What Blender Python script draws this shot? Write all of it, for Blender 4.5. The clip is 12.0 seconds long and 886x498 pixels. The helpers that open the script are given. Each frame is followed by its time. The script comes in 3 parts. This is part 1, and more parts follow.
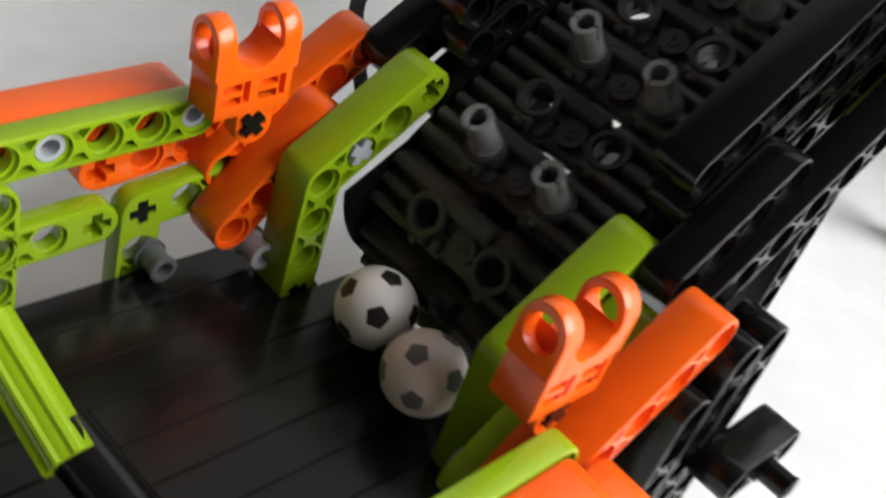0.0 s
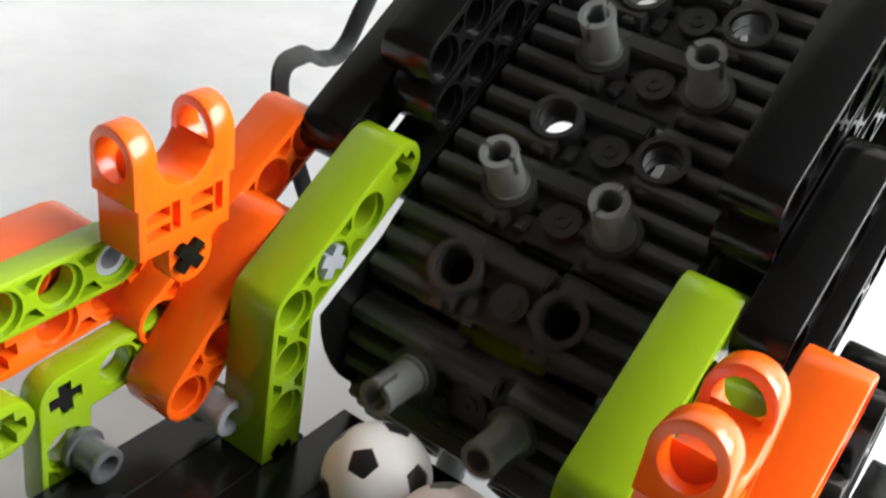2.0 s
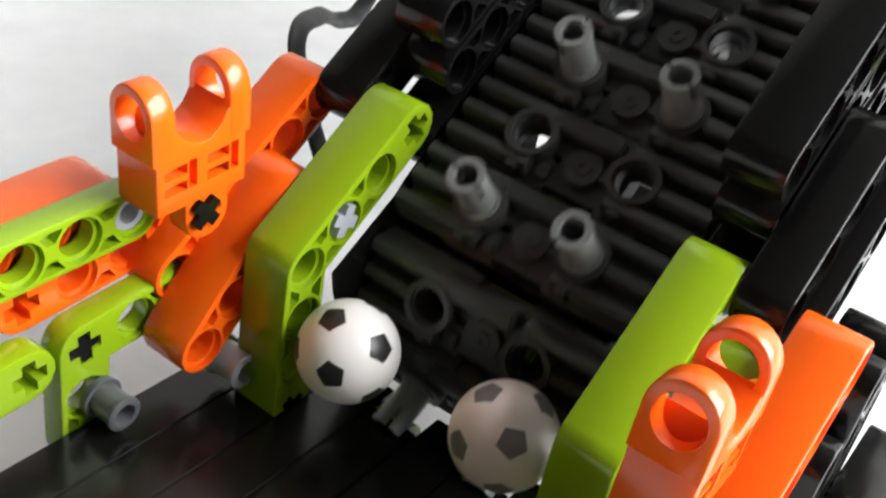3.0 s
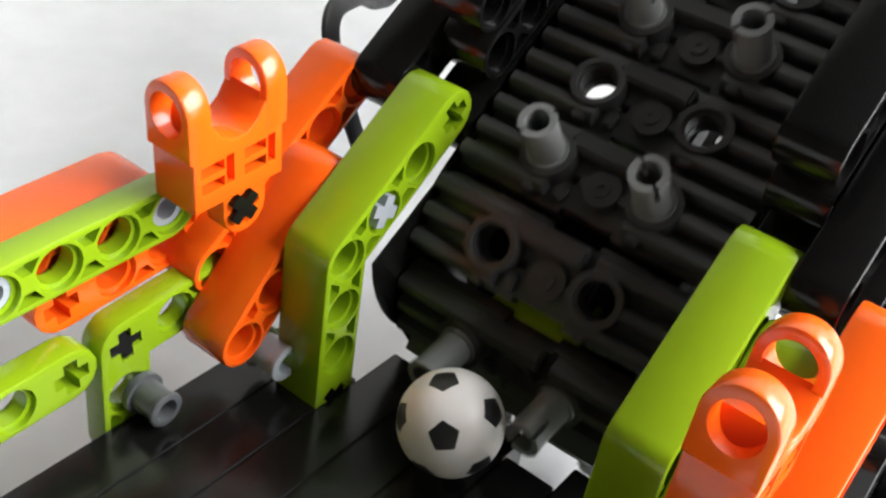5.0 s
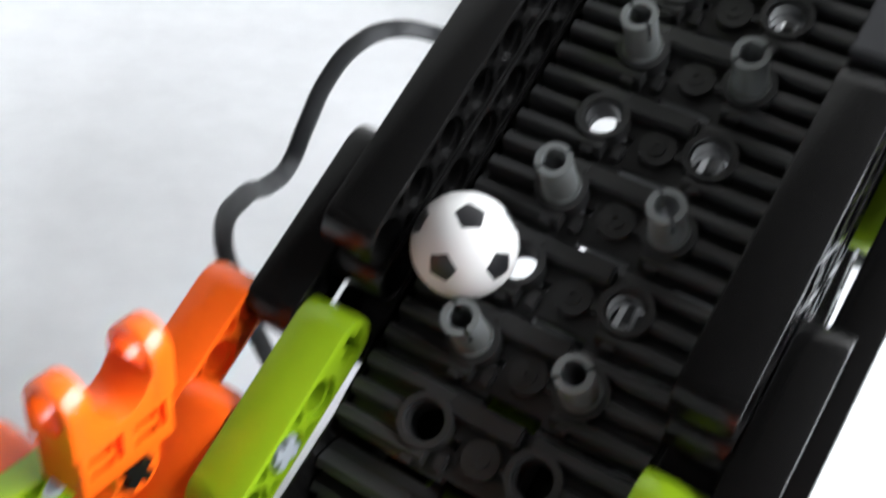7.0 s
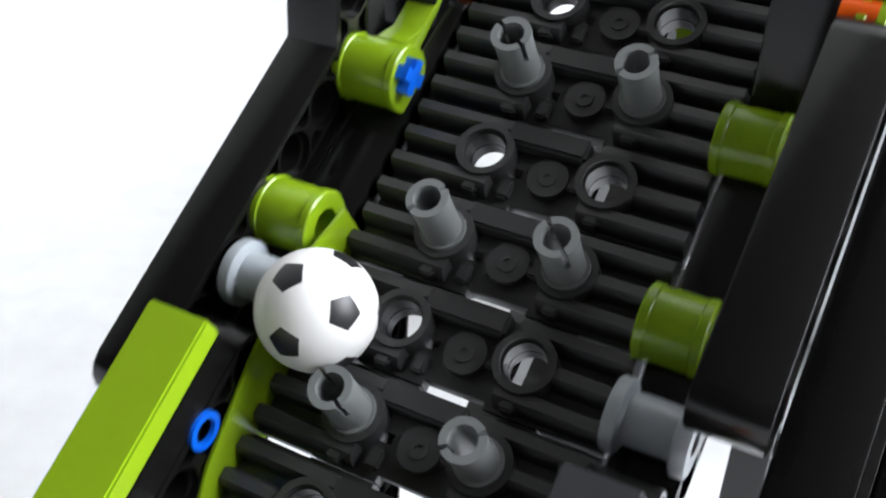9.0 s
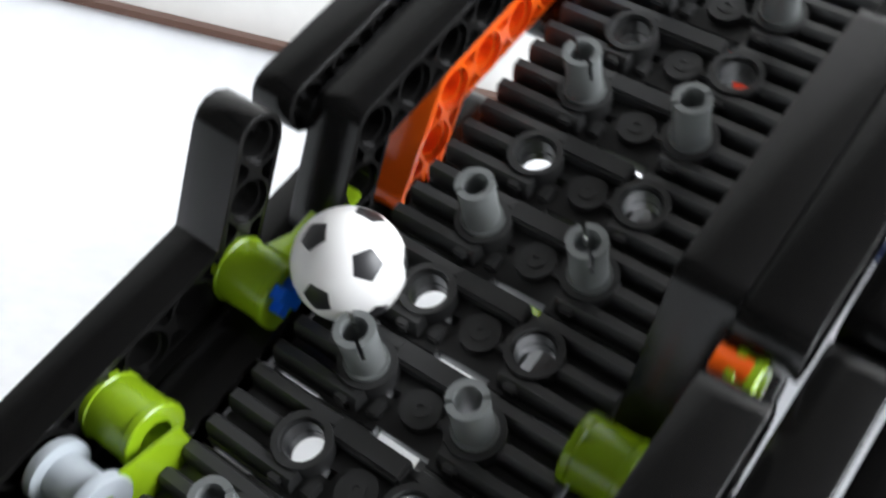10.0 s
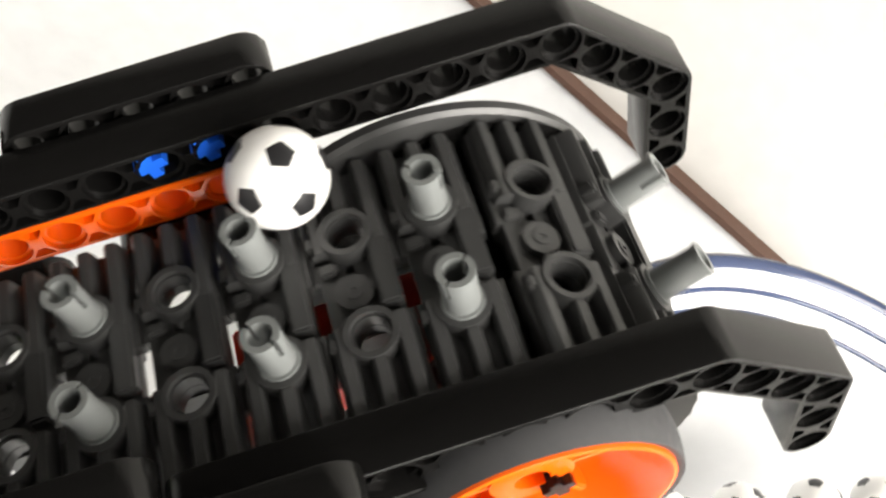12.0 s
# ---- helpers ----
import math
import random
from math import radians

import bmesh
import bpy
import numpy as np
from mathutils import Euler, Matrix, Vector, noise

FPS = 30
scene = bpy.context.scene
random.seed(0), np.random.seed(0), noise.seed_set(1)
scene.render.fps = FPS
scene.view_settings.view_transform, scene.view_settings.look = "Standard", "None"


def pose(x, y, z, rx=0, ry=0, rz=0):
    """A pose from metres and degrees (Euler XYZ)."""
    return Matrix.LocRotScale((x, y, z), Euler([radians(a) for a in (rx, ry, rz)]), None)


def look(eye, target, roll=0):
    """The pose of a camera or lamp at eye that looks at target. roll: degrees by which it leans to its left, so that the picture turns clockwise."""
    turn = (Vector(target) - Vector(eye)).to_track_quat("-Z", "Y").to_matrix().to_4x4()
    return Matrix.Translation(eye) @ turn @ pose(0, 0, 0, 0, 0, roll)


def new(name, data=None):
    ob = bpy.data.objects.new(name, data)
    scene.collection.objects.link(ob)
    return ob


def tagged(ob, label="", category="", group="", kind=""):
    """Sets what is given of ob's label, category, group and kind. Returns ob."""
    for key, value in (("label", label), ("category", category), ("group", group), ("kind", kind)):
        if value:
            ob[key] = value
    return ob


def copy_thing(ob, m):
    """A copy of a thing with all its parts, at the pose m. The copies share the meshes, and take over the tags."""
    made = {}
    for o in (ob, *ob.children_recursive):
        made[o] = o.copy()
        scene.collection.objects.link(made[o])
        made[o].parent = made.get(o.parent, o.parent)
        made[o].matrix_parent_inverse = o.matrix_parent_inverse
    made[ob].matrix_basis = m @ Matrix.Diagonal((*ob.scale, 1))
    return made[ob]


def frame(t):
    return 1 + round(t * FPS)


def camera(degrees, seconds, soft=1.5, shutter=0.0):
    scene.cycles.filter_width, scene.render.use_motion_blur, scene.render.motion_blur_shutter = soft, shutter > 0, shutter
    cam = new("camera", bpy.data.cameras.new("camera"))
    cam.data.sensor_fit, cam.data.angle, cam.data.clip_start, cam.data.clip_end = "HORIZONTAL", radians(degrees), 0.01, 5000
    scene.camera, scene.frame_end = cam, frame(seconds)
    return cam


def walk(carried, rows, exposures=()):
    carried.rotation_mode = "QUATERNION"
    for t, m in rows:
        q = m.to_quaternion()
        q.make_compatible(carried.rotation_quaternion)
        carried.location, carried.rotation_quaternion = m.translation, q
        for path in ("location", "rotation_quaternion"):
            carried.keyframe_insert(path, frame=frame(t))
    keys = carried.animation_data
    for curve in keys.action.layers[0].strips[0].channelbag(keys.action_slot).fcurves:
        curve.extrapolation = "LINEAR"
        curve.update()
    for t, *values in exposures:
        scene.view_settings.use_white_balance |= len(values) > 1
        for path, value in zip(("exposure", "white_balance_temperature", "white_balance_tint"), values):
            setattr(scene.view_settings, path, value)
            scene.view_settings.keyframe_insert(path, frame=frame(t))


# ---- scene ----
cam = camera(45.29, 12.0, soft=2.3, shutter=0.45)
PATH = [
    (0.0, pose(0.0790, -0.1320, 0.0821, 52.30, -15.95, 47.15)),
    (0.5, pose(0.0615, -0.1251, 0.0635, 56.86, -12.42, 41.79)),
    (1.0, pose(0.0536, -0.1178, 0.0566, 57.83, -11.17, 38.29)),
    (1.5, pose(0.0508, -0.1157, 0.0563, 58.94, -10.05, 37.15)),
    (2.0, pose(0.0495, -0.1149, 0.0611, 58.97, -9.09, 35.67)),
    (2.5, pose(0.0494, -0.1145, 0.0657, 57.41, -8.87, 36.48)),
    (3.0, pose(0.0517, -0.1166, 0.0629, 56.65, -9.51, 37.08)),
    (3.5, pose(0.0501, -0.1162, 0.0612, 55.51, -9.45, 37.63)),
    (5.5, pose(0.0461, -0.1140, 0.0645, 54.69, -7.50, 37.77)),
    (6.0, pose(0.0424, -0.1129, 0.0631, 55.71, -8.35, 36.22)),
    (6.5, pose(0.0426, -0.1087, 0.0637, 55.43, -7.82, 35.98)),
    (7.0, pose(0.0382, -0.0980, 0.0874, 55.22, -7.00, 33.00)),
    (7.5, pose(0.0418, -0.0598, 0.1133, 53.76, -3.30, 32.39)),
    (7.7, pose(0.0416, -0.0529, 0.1167, 54.77, -3.03, 31.46)),
    (9.3, pose(0.0443, -0.0099, 0.1285, 63.20, -4.02, 28.79)),
    (9.5, pose(0.0480, -0.0080, 0.1323, 64.98, -4.87, 28.77)),
    (10.0, pose(0.0467, 0.0050, 0.1417, 64.03, -14.80, 34.77)),
    (10.5, pose(0.0546, 0.0310, 0.1759, 56.15, -19.37, 48.12)),
    (10.8, pose(0.0608, 0.0502, 0.1938, 51.56, -19.85, 54.63)),
    (11.0, pose(0.0647, 0.0623, 0.2056, 49.12, -21.59, 57.77)),
    (11.5, pose(0.0728, 0.0936, 0.2215, 45.94, -25.22, 63.99)),
    (12.0, pose(0.0748, 0.1078, 0.2321, 42.50, -27.42, 72.46)),
]
EXPOSURES = [(0.0, -0.75, 6450, 11), (0.5, -0.32, 6400, 10), (1.5, 0.0, 6350, 10), (5.5, 0.08, 6300, 10), (7.0, 0.02, 6000, 10), (9.5, 0.05, 6000, 10), (10.6, 0.0, 6200, 10), (11.0, -0.5, 6600, 10),
             (11.3, -0.1, 6900, 10), (12.0, -0.05, 6900, 10)]
walk(cam, PATH, EXPOSURES)

# ---- light ----
world = bpy.data.worlds.new("sky")
scene.world = world
world.use_nodes = True
wn = world.node_tree
sky = wn.nodes.new("ShaderNodeTexSky")
sky.sky_type, sky.sun_disc = "NISHITA", False
sky.sun_elevation, sky.sun_rotation = radians(40), radians(230)
wn.links.new(sky.outputs[0], wn.nodes["Background"].inputs[0])
wn.nodes["Background"].inputs[1].default_value = 0.12

ROOM = Matrix.Rotation(radians(37.9), 4, "Z")   # the far wall runs askew to the machine
lamp = bpy.data.lights.new("window_daylight", "AREA")
lamp.shape, lamp.size, lamp.size_y = "RECTANGLE", 1.5, 1.3
lamp.energy, lamp.color = 110.0, (1.0, 0.985, 0.96)
daylight = new("window_daylight", lamp)
daylight.matrix_world = ROOM @ look((1.37, -0.30, 0.85), (0.0, -0.25, 0.15))

MM = 0.001
INCLINE = math.degrees(math.asin(0.6))          # the conveyor rises 3 in 5
TILT = Matrix.Rotation(radians(INCLINE), 4, "X")  # conveyor space (across, along, above the belt) to the world
TABLE_Z = -0.062


# ---- materials ----
def plastic(name, colour, rough=0.28, grain=0.02, spec=0.5):
    m = bpy.data.materials.new(name)
    m.use_nodes = True
    n, l = m.node_tree.nodes, m.node_tree.links
    b = n["Principled BSDF"]
    co = n.new("ShaderNodeTexCoord")
    big = n.new("ShaderNodeTexNoise")
    big.inputs["Scale"].default_value = 90
    big.inputs["Detail"].default_value = 6
    l.new(co.outputs["Object"], big.inputs["Vector"])
    mix = n.new("ShaderNodeMix")
    mix.data_type = "RGBA"
    mix.inputs[6].default_value = (*[c * 0.9 for c in colour], 1)
    mix.inputs[7].default_value = (*[min(1, c * 1.08) for c in colour], 1)
    l.new(big.outputs[0], mix.inputs[0])
    l.new(mix.outputs[2], b.inputs["Base Color"])
    fine = n.new("ShaderNodeTexNoise")
    fine.inputs["Scale"].default_value = 700
    fine.inputs["Detail"].default_value = 4
    l.new(co.outputs["Object"], fine.inputs["Vector"])
    ramp = n.new("ShaderNodeMapRange")
    ramp.inputs[3].default_value, ramp.inputs[4].default_value = rough * 0.75, rough * 1.35
    l.new(fine.outputs[0], ramp.inputs[0])
    l.new(ramp.outputs[0], b.inputs["Roughness"])
    bump = n.new("ShaderNodeBump")
    bump.inputs["Strength"].default_value = grain
    bump.inputs["Distance"].default_value = 0.0003
    l.new(fine.outputs[0], bump.inputs["Height"])
    l.new(bump.outputs[0], b.inputs["Normal"])
    b.inputs["Specular IOR Level"].default_value = spec
    return m


LIME = plastic("lime_plastic", (0.235, 0.375, 0.007), 0.22)
ORANGE = plastic("orange_plastic", (0.86, 0.118, 0.005), 0.2)
BLACK = plastic("black_plastic", (0.006, 0.0058, 0.0056), 0.2, 0.03, 0.3)
RUBBER = plastic("dark_grey_tread", (0.042, 0.0422, 0.042), 0.37, 0.08, 0.55)
DARKGREY = plastic("dark_grey_plastic", (0.085, 0.09, 0.095), 0.3)
GREY = plastic("light_grey_plastic", (0.36, 0.39, 0.42), 0.3)
BLUE = plastic("blue_plastic", (0.01, 0.13, 0.75), 0.3)
WHITE = plastic("white_ball_plastic", (0.80, 0.79, 0.77), 0.35)
TABLE = plastic("white_table_laminate", (0.80, 0.81, 0.82), 0.5)
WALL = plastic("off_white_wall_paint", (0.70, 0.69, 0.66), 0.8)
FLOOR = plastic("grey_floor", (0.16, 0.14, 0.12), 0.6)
# for unseen room sides: low albedo keeps bounce and reflections off the black parts
UNSEENDARK = plastic("unseen_room_dark", (0.05, 0.046, 0.043), 0.8)
BROWN = plastic("brown_trim", (0.09, 0.045, 0.03), 0.5)
PEGGREY = plastic("grey_peg_plastic", (0.18, 0.19, 0.187), 0.33)
TILEGREY = plastic("smooth_dark_tile", (0.03, 0.031, 0.033), 0.4)
RED = plastic("red_plastic", (0.8, 0.045, 0.012), 0.3)
CABLEGREY = plastic("cable_sheath", (0.028, 0.03, 0.032), 0.42)
TYRE = plastic("tyre_rubber", (0.055, 0.055, 0.057), 0.6, 0.1)
CERAMIC = plastic("white_ceramic", (0.74, 0.75, 0.76), 0.2)
BANDBLUE = plastic("blue_glaze", (0.02, 0.035, 0.09), 0.12)
PATCH = plastic("black_patch", (0.012, 0.012, 0.013), 0.35)
PINKISH = plastic("pinkish_ball_plastic", (0.79, 0.69, 0.66), 0.4)
WORNPATCH = plastic("worn_grey_patch", (0.16, 0.15, 0.15), 0.45)


# ---- helpers for meshes, in millimetres ----
def part(name, bm, material, parent=None, label="", smooth=True):
    me = bpy.data.meshes.new(name)
    for f in bm.faces:
        f.smooth = smooth
    bm.to_mesh(me)
    bm.free()
    for m in (material if isinstance(material, (list, tuple)) else [material]):
        me.materials.append(m)
    if smooth:
        me.set_sharp_from_angle(angle=radians(35))
    ob = new(name, me)
    ob.parent = parent
    return tagged(ob, label)


def thing(name, label, category, group="", kind="", m=None):
    e = new(name)
    e.empty_display_size = 0.01
    if m is not None:
        e.matrix_basis = m
    return tagged(e, label, category, group, kind)


def at(v, u, n, rx=0, ry=0, rz=0):
    """A pose in conveyor space, millimetres, taken to the world."""
    return TILT @ pose(v * MM, u * MM, n * MM, rx, ry, rz)


def circle(cx, cy, r, k, start=0.0):
    return [(cx + r * math.cos(start + 2 * math.pi * i / k), cy + r * math.sin(start + 2 * math.pi * i / k)) for i in range(k)]


def capsule(path, r, k=7):
    """Outline, counter-clockwise, of a bar of half width r along a bent path."""
    pts = [Vector(p) for p in path]
    out = []
    seq = pts + pts[-2:0:-1]
    c = len(seq)
    for i in range(c):
        a, p, b = seq[i - 1], seq[i], seq[(i + 1) % c]
        d0, d1 = (p - a).normalized(), (b - p).normalized()
        n0, n1 = Vector((d0.y, -d0.x)), Vector((d1.y, -d1.x))
        turn = d0.x * d1.y - d0.y * d1.x
        a0 = math.atan2(n0.y, n0.x)
        ang = math.atan2(turn, d0.dot(d1))
        if abs(abs(ang) - math.pi) < 1e-6:
            ang = math.pi
        if ang > 1e-6:
            for j in range(k + 1):
                t = a0 + ang * j / k
                out.append((p.x + r * math.cos(t), p.y + r * math.sin(t)))
        elif ang < -1e-6:
            h = (n0 + n1).normalized() * (r / math.cos(ang / 2))
            out.append((p.x + h.x, p.y + h.y))
        else:
            out.append((p.x + n0.x * r, p.y + n0.y * r))
    return out


def inset(loop, d):
    """Moves a counter-clockwise outline inwards by d."""
    out = []
    c = len(loop)
    for i in range(c):
        a, p, b = Vector(loop[i - 1]), Vector(loop[i]), Vector(loop[(i + 1) % c])
        d0, d1 = (p - a).normalized(), (b - p).normalized()
        n = Vector((-d0.y, d0.x)) + Vector((-d1.y, d1.x))
        n = n.normalized() * (d / max(0.3, math.cos(d0.angle(d1) / 2)))
        out.append((p.x + n.x, p.y + n.y))
    return out


def ring(bm, loop, z):
    return [bm.verts.new((x * MM, y * MM, z * MM)) for x, y in loop]


def strip(bm, a, b):
    for i in range(len(a)):
        j = (i + 1) % len(a)
        bm.faces.new((a[i], a[j], b[j], b[i]))


def fill(bm, loops, up):
    edges = []
    for lp in loops:
        for i in range(len(lp)):
            e = bm.edges.get((lp[i], lp[(i + 1) % len(lp)])) or bm.edges.new((lp[i], lp[(i + 1) % len(lp)]))
            edges.append(e)
    got = bmesh.ops.triangle_fill(bm, use_beauty=True, edges=edges, normal=(0, 0, 1 if up else -1))
    for f in got["geom"]:
        if isinstance(f, bmesh.types.BMFace):
            f.normal_update()
            if (f.normal.z > 0) != up:
                f.normal_flip()


def cross(cx, cy, turn=0.0, s=2.4, w=0.95):
    base = [(s, -w), (s, w), (w, w), (w, s), (-w, s), (-w, w), (-s, w), (-s, -w), (-w, -w), (-w, -s), (w, -s), (w, -w)]
    c, q = math.cos(turn), math.sin(turn)
    return [(cx + x * c - y * q, cy + x * q + y * c) for x, y in base]


def slab(bm, outline, thick, round_holes=(), cross_holes=(), pockets=(), edge=0.35, turn=0.0, bore=3.1, depth=0.9, cuts=()):
    """A moulded plate in the x-y plane, centred on z = 0, with rounded edges, counterbored pin holes, cross holes and shallow pockets."""
    h = thick / 2
    for sgn in (1, -1):
        face = ring(bm, inset(outline, edge), sgn * h)
        mid = ring(bm, inset(outline, edge * 0.3), sgn * (h - edge * 0.3))
        side = ring(bm, outline, sgn * (h - edge))
        for a, b in ((face, mid), (mid, side)):
            strip(bm, b, a) if sgn > 0 else strip(bm, a, b)
        loops = [face]
        for cx, cy in round_holes:
            top, low = ring(bm, circle(cx, cy, bore, 20), sgn * h), ring(bm, circle(cx, cy, bore, 20), sgn * (h - depth))
            thr = ring(bm, circle(cx, cy, 2.45, 20), sgn * (h - depth))
            end = ring(bm, circle(cx, cy, 2.45, 20), 0)
            for a, b in ((top, low), (low, thr), (thr, end)):
                strip(bm, a, b) if sgn < 0 else strip(bm, b, a)
            loops.append(top)
        for cx, cy in cross_holes:
            lp = cross(cx, cy, turn)
            top, end = ring(bm, lp, sgn * h), ring(bm, lp, 0)
            strip(bm, top, end) if sgn < 0 else strip(bm, end, top)
            loops.append(top)
        for lp in cuts:
            top, end = ring(bm, lp, sgn * h), ring(bm, lp, 0)
            strip(bm, top, end) if sgn < 0 else strip(bm, end, top)
            loops.append(top)
        for lp in pockets:
            top, low = ring(bm, lp, sgn * h), ring(bm, lp, sgn * (h - 1.6))
            strip(bm, top, low) if sgn < 0 else strip(bm, low, top)
            bm.faces.new(low if sgn > 0 else low[::-1])
            loops.append(top)
        fill(bm, loops, sgn > 0)
        if sgn > 0:
            first = side
        else:
            strip(bm, side, first)
    return bm


def web(p, q):
    """The two small pockets beside the web between neighbouring holes p and q."""
    p, q = Vector(p), Vector(q)
    m, d = (p + q) / 2, (q - p).normalized()
    n = Vector((-d.y, d.x))
    out = []
    for s in (1, -1):
        lp = [m + n * s * 2.9 + d * 1.75, m + n * s * 2.9 - d * 1.75, m + n * s * 1.2 - d * 0.62, m + n * s * 1.2 + d * 0.62]
        if s < 0:
            lp = lp[::-1]
        out.append([(v.x, v.y) for v in lp])
    return out


def liftarm_mesh(corners, cross_at=(), thick=7.8, half=3.8):
    """A studless bar through the corners (on an 8 mm pitch), holes all along it."""
    holes = []
    for a, b in zip(corners, corners[1:]):
        a, b = Vector(a), Vector(b)
        c = round((b - a).length / 8)
        holes += [tuple(a + (b - a) * i / c) for i in range(c)]
    holes.append(tuple(corners[-1]))
    turn = math.atan2(corners[1][1] - corners[0][1], corners[1][0] - corners[0][0])
    cr = [holes[i] for i in cross_at]
    pk = []
    for p, q in zip(holes, holes[1:]):
        if p not in cr and q not in cr:
            pk += web(p, q)
    bm = bmesh.new()
    return slab(bm, capsule(corners, half), thick, [h for h in holes if h not in cr], cr, pk, turn=turn)


def upright(v):
    """Conveyor space pose that stands a plate's x-y plane as (along, above) at v across."""
    m = Matrix(((0, 0, 1, v * MM), (1, 0, 0, 0), (0, 1, 0, 0), (0, 0, 0, 1)))
    return TILT @ m


def box(bm, x0, x1, y0, y1, z0, z1, bevel=0.3):
    r = bmesh.ops.create_cube(bm, size=1.0)
    for v in r["verts"]:
        v.co = Vector(((x0 + x1) / 2 + v.co.x * (x1 - x0), (y0 + y1) / 2 + v.co.y * (y1 - y0), (z0 + z1) / 2 + v.co.z * (z1 - z0))) * MM
    if bevel:
        es = list({e for v in r["verts"] for e in v.link_edges})
        bmesh.ops.bevel(bm, geom=es, offset=bevel * MM, segments=2, affect="EDGES")
    return bm


def tube(bm, r0, r1, z0, z1, k=20, cx=0, cy=0, cap=True):
    """A pipe along z: outer radius r1, bore r0."""
    a, b = ring(bm, circle(cx, cy, r1, k), z0), ring(bm, circle(cx, cy, r1, k), z1)
    strip(bm, a, b)
    if r0 > 0:
        c, d = ring(bm, circle(cx, cy, r0, k), z0), ring(bm, circle(cx, cy, r0, k), z1)
        strip(bm, d, c)
        strip(bm, b, d)
        strip(bm, c, a)
    elif cap:
        bm.faces.new(b)
        bm.faces.new(a[::-1])
    return bm


def side(x):
    """World pose that stands a plate's x-y plane as (depth, height) at x across."""
    return Matrix(((0, 0, 1, x * MM), (1, 0, 0, 0), (0, 1, 0, 0), (0, 0, 0, 1)))


def arc_wall(bm, r0, r1, a0, a1, z0, z1, k=14):
    """A closed piece of pipe wall between two angles."""
    cols = []
    for i in range(k + 1):
        t = a0 + (a1 - a0) * i / k
        c, q = math.cos(t) * MM, math.sin(t) * MM
        cols.append([bm.verts.new((r * c, r * q, z * MM)) for r, z in ((r0, z0), (r1, z0), (r1, z1), (r0, z1))])
    for a, b in zip(cols, cols[1:]):
        for i in range(4):
            j = (i + 1) % 4
            bm.faces.new((a[i], b[i], b[j], a[j]))
    bm.faces.new(cols[0])
    bm.faces.new(cols[-1][::-1])
    return bm


def lathe(bm, profile, k=40, loop=False):
    """Turns (radius, height) pairs about z."""
    rings = [ring(bm, circle(0, 0, max(r, 0.01), k), z) for r, z in profile]
    for a, b in zip(rings, rings[1:]):
        strip(bm, a, b)
    return bm


def moved(bm, m):
    bmesh.ops.transform(bm, matrix=m, verts=bm.verts)
    return bm


ACROSS = Matrix.Rotation(radians(90), 4, "Y")   # turns a z axis into the across axis

# ---- setting: room, table ----
T = TABLE_Z / MM


def slab_box(name, x0, x1, y0, y1, z0, z1, material, label, category, m=ROOM):
    bm = bmesh.new()
    box(bm, x0, x1, y0, y1, z0, z1, 0)
    ob = part(name, bm, material, None, label, False)
    ob.matrix_basis = m
    return tagged(ob, "", category, kind="structure")


def table_top():
    """Flat top that curves up into a low upstand along the wall."""
    prof = [(-900, T - 28), (-900, T), (361, T)]
    prof += [(361 + 76 * math.sin(q), T + 61 - 61 * math.cos(q)) for q in [math.pi / 2 * i / 16 for i in range(1, 17)]]
    prof += [(438, 0.5), (438, T - 28)]
    bm = bmesh.new()
    ends = [[bm.verts.new((x * MM, y * MM, z * MM)) for y, z in prof] for x in (-1700, 1150)]
    strip(bm, ends[0], ends[1])
    bm.faces.new(ends[0][::-1])
    bm.faces.new(ends[1])
    bmesh.ops.recalc_face_normals(bm, faces=bm.faces[:])
    ob = part("table_top", bm, TABLE, None, "large plain white laminate table top with an upstand")
    ob.matrix_basis = ROOM
    tagged(ob, "", "table", kind="structure")


table_top()
slab_box("floor", -2200, 1500, -2200, 540, -830, -800, FLOOR, "pale grey floor far below the table", "floor")
slab_box("wall_far", -2200, 1500, 443, 540, -800, 1800, WALL, "plain off-white painted wall behind the table", "wall")
# unseen back wall, side wall and ceiling, added dark so the window light dominates
slab_box("wall_back", -2200, 1500, -2300, -2200, -800, 1800, UNSEENDARK, "unseen wall, kept dark to dim reflections", "wall")
slab_box("wall_side", -2300, -2200, -2200, 540, -800, 1800, UNSEENDARK, "unseen wall, kept dark to dim reflections", "wall")
slab_box("ceiling", -2300, 1520, -2300, 540, 1800, 1900, UNSEENDARK, "unseen ceiling, kept dark to dim reflections", "ceiling")
slab_box("trim", -1700, 1150, 434, 442.5, 0.8, 3.8, BROWN, "thin brown strip along the wall", "trim")
# the window wall: four pieces round an opening
for nm, y0, y1, z0, z1 in (("wall_window_low", -2200, 500, -800, 150), ("wall_window_high", -2200, 500, 1600, 1800),
                           ("wall_window_near", -2200, -1200, 150, 1600), ("wall_window_end", 330, 500, 150, 1600)):
    slab_box(nm, 1400, 1520, y0, y1, z0, z1, WALL, "off-white painted wall round a window", "wall")
win = thing("window_1", "large window with a white frame", "window", kind="structure", m=ROOM)
for x0, x1, y0, y1, z0, z1 in ((1430, 1480, -1200, 330, 150, 200), (1430, 1480, -1200, 330, 1550, 1600), (1430, 1480, -1200, -1150, 200, 1550),
                               (1430, 1480, 280, 330, 200, 1550), (1430, 1480, -460, -410, 200, 1550)):
    bm = bmesh.new()
    box(bm, x0, x1, y0, y1, z0, z1, 3)
    part("window_frame", bm, TABLE, win)

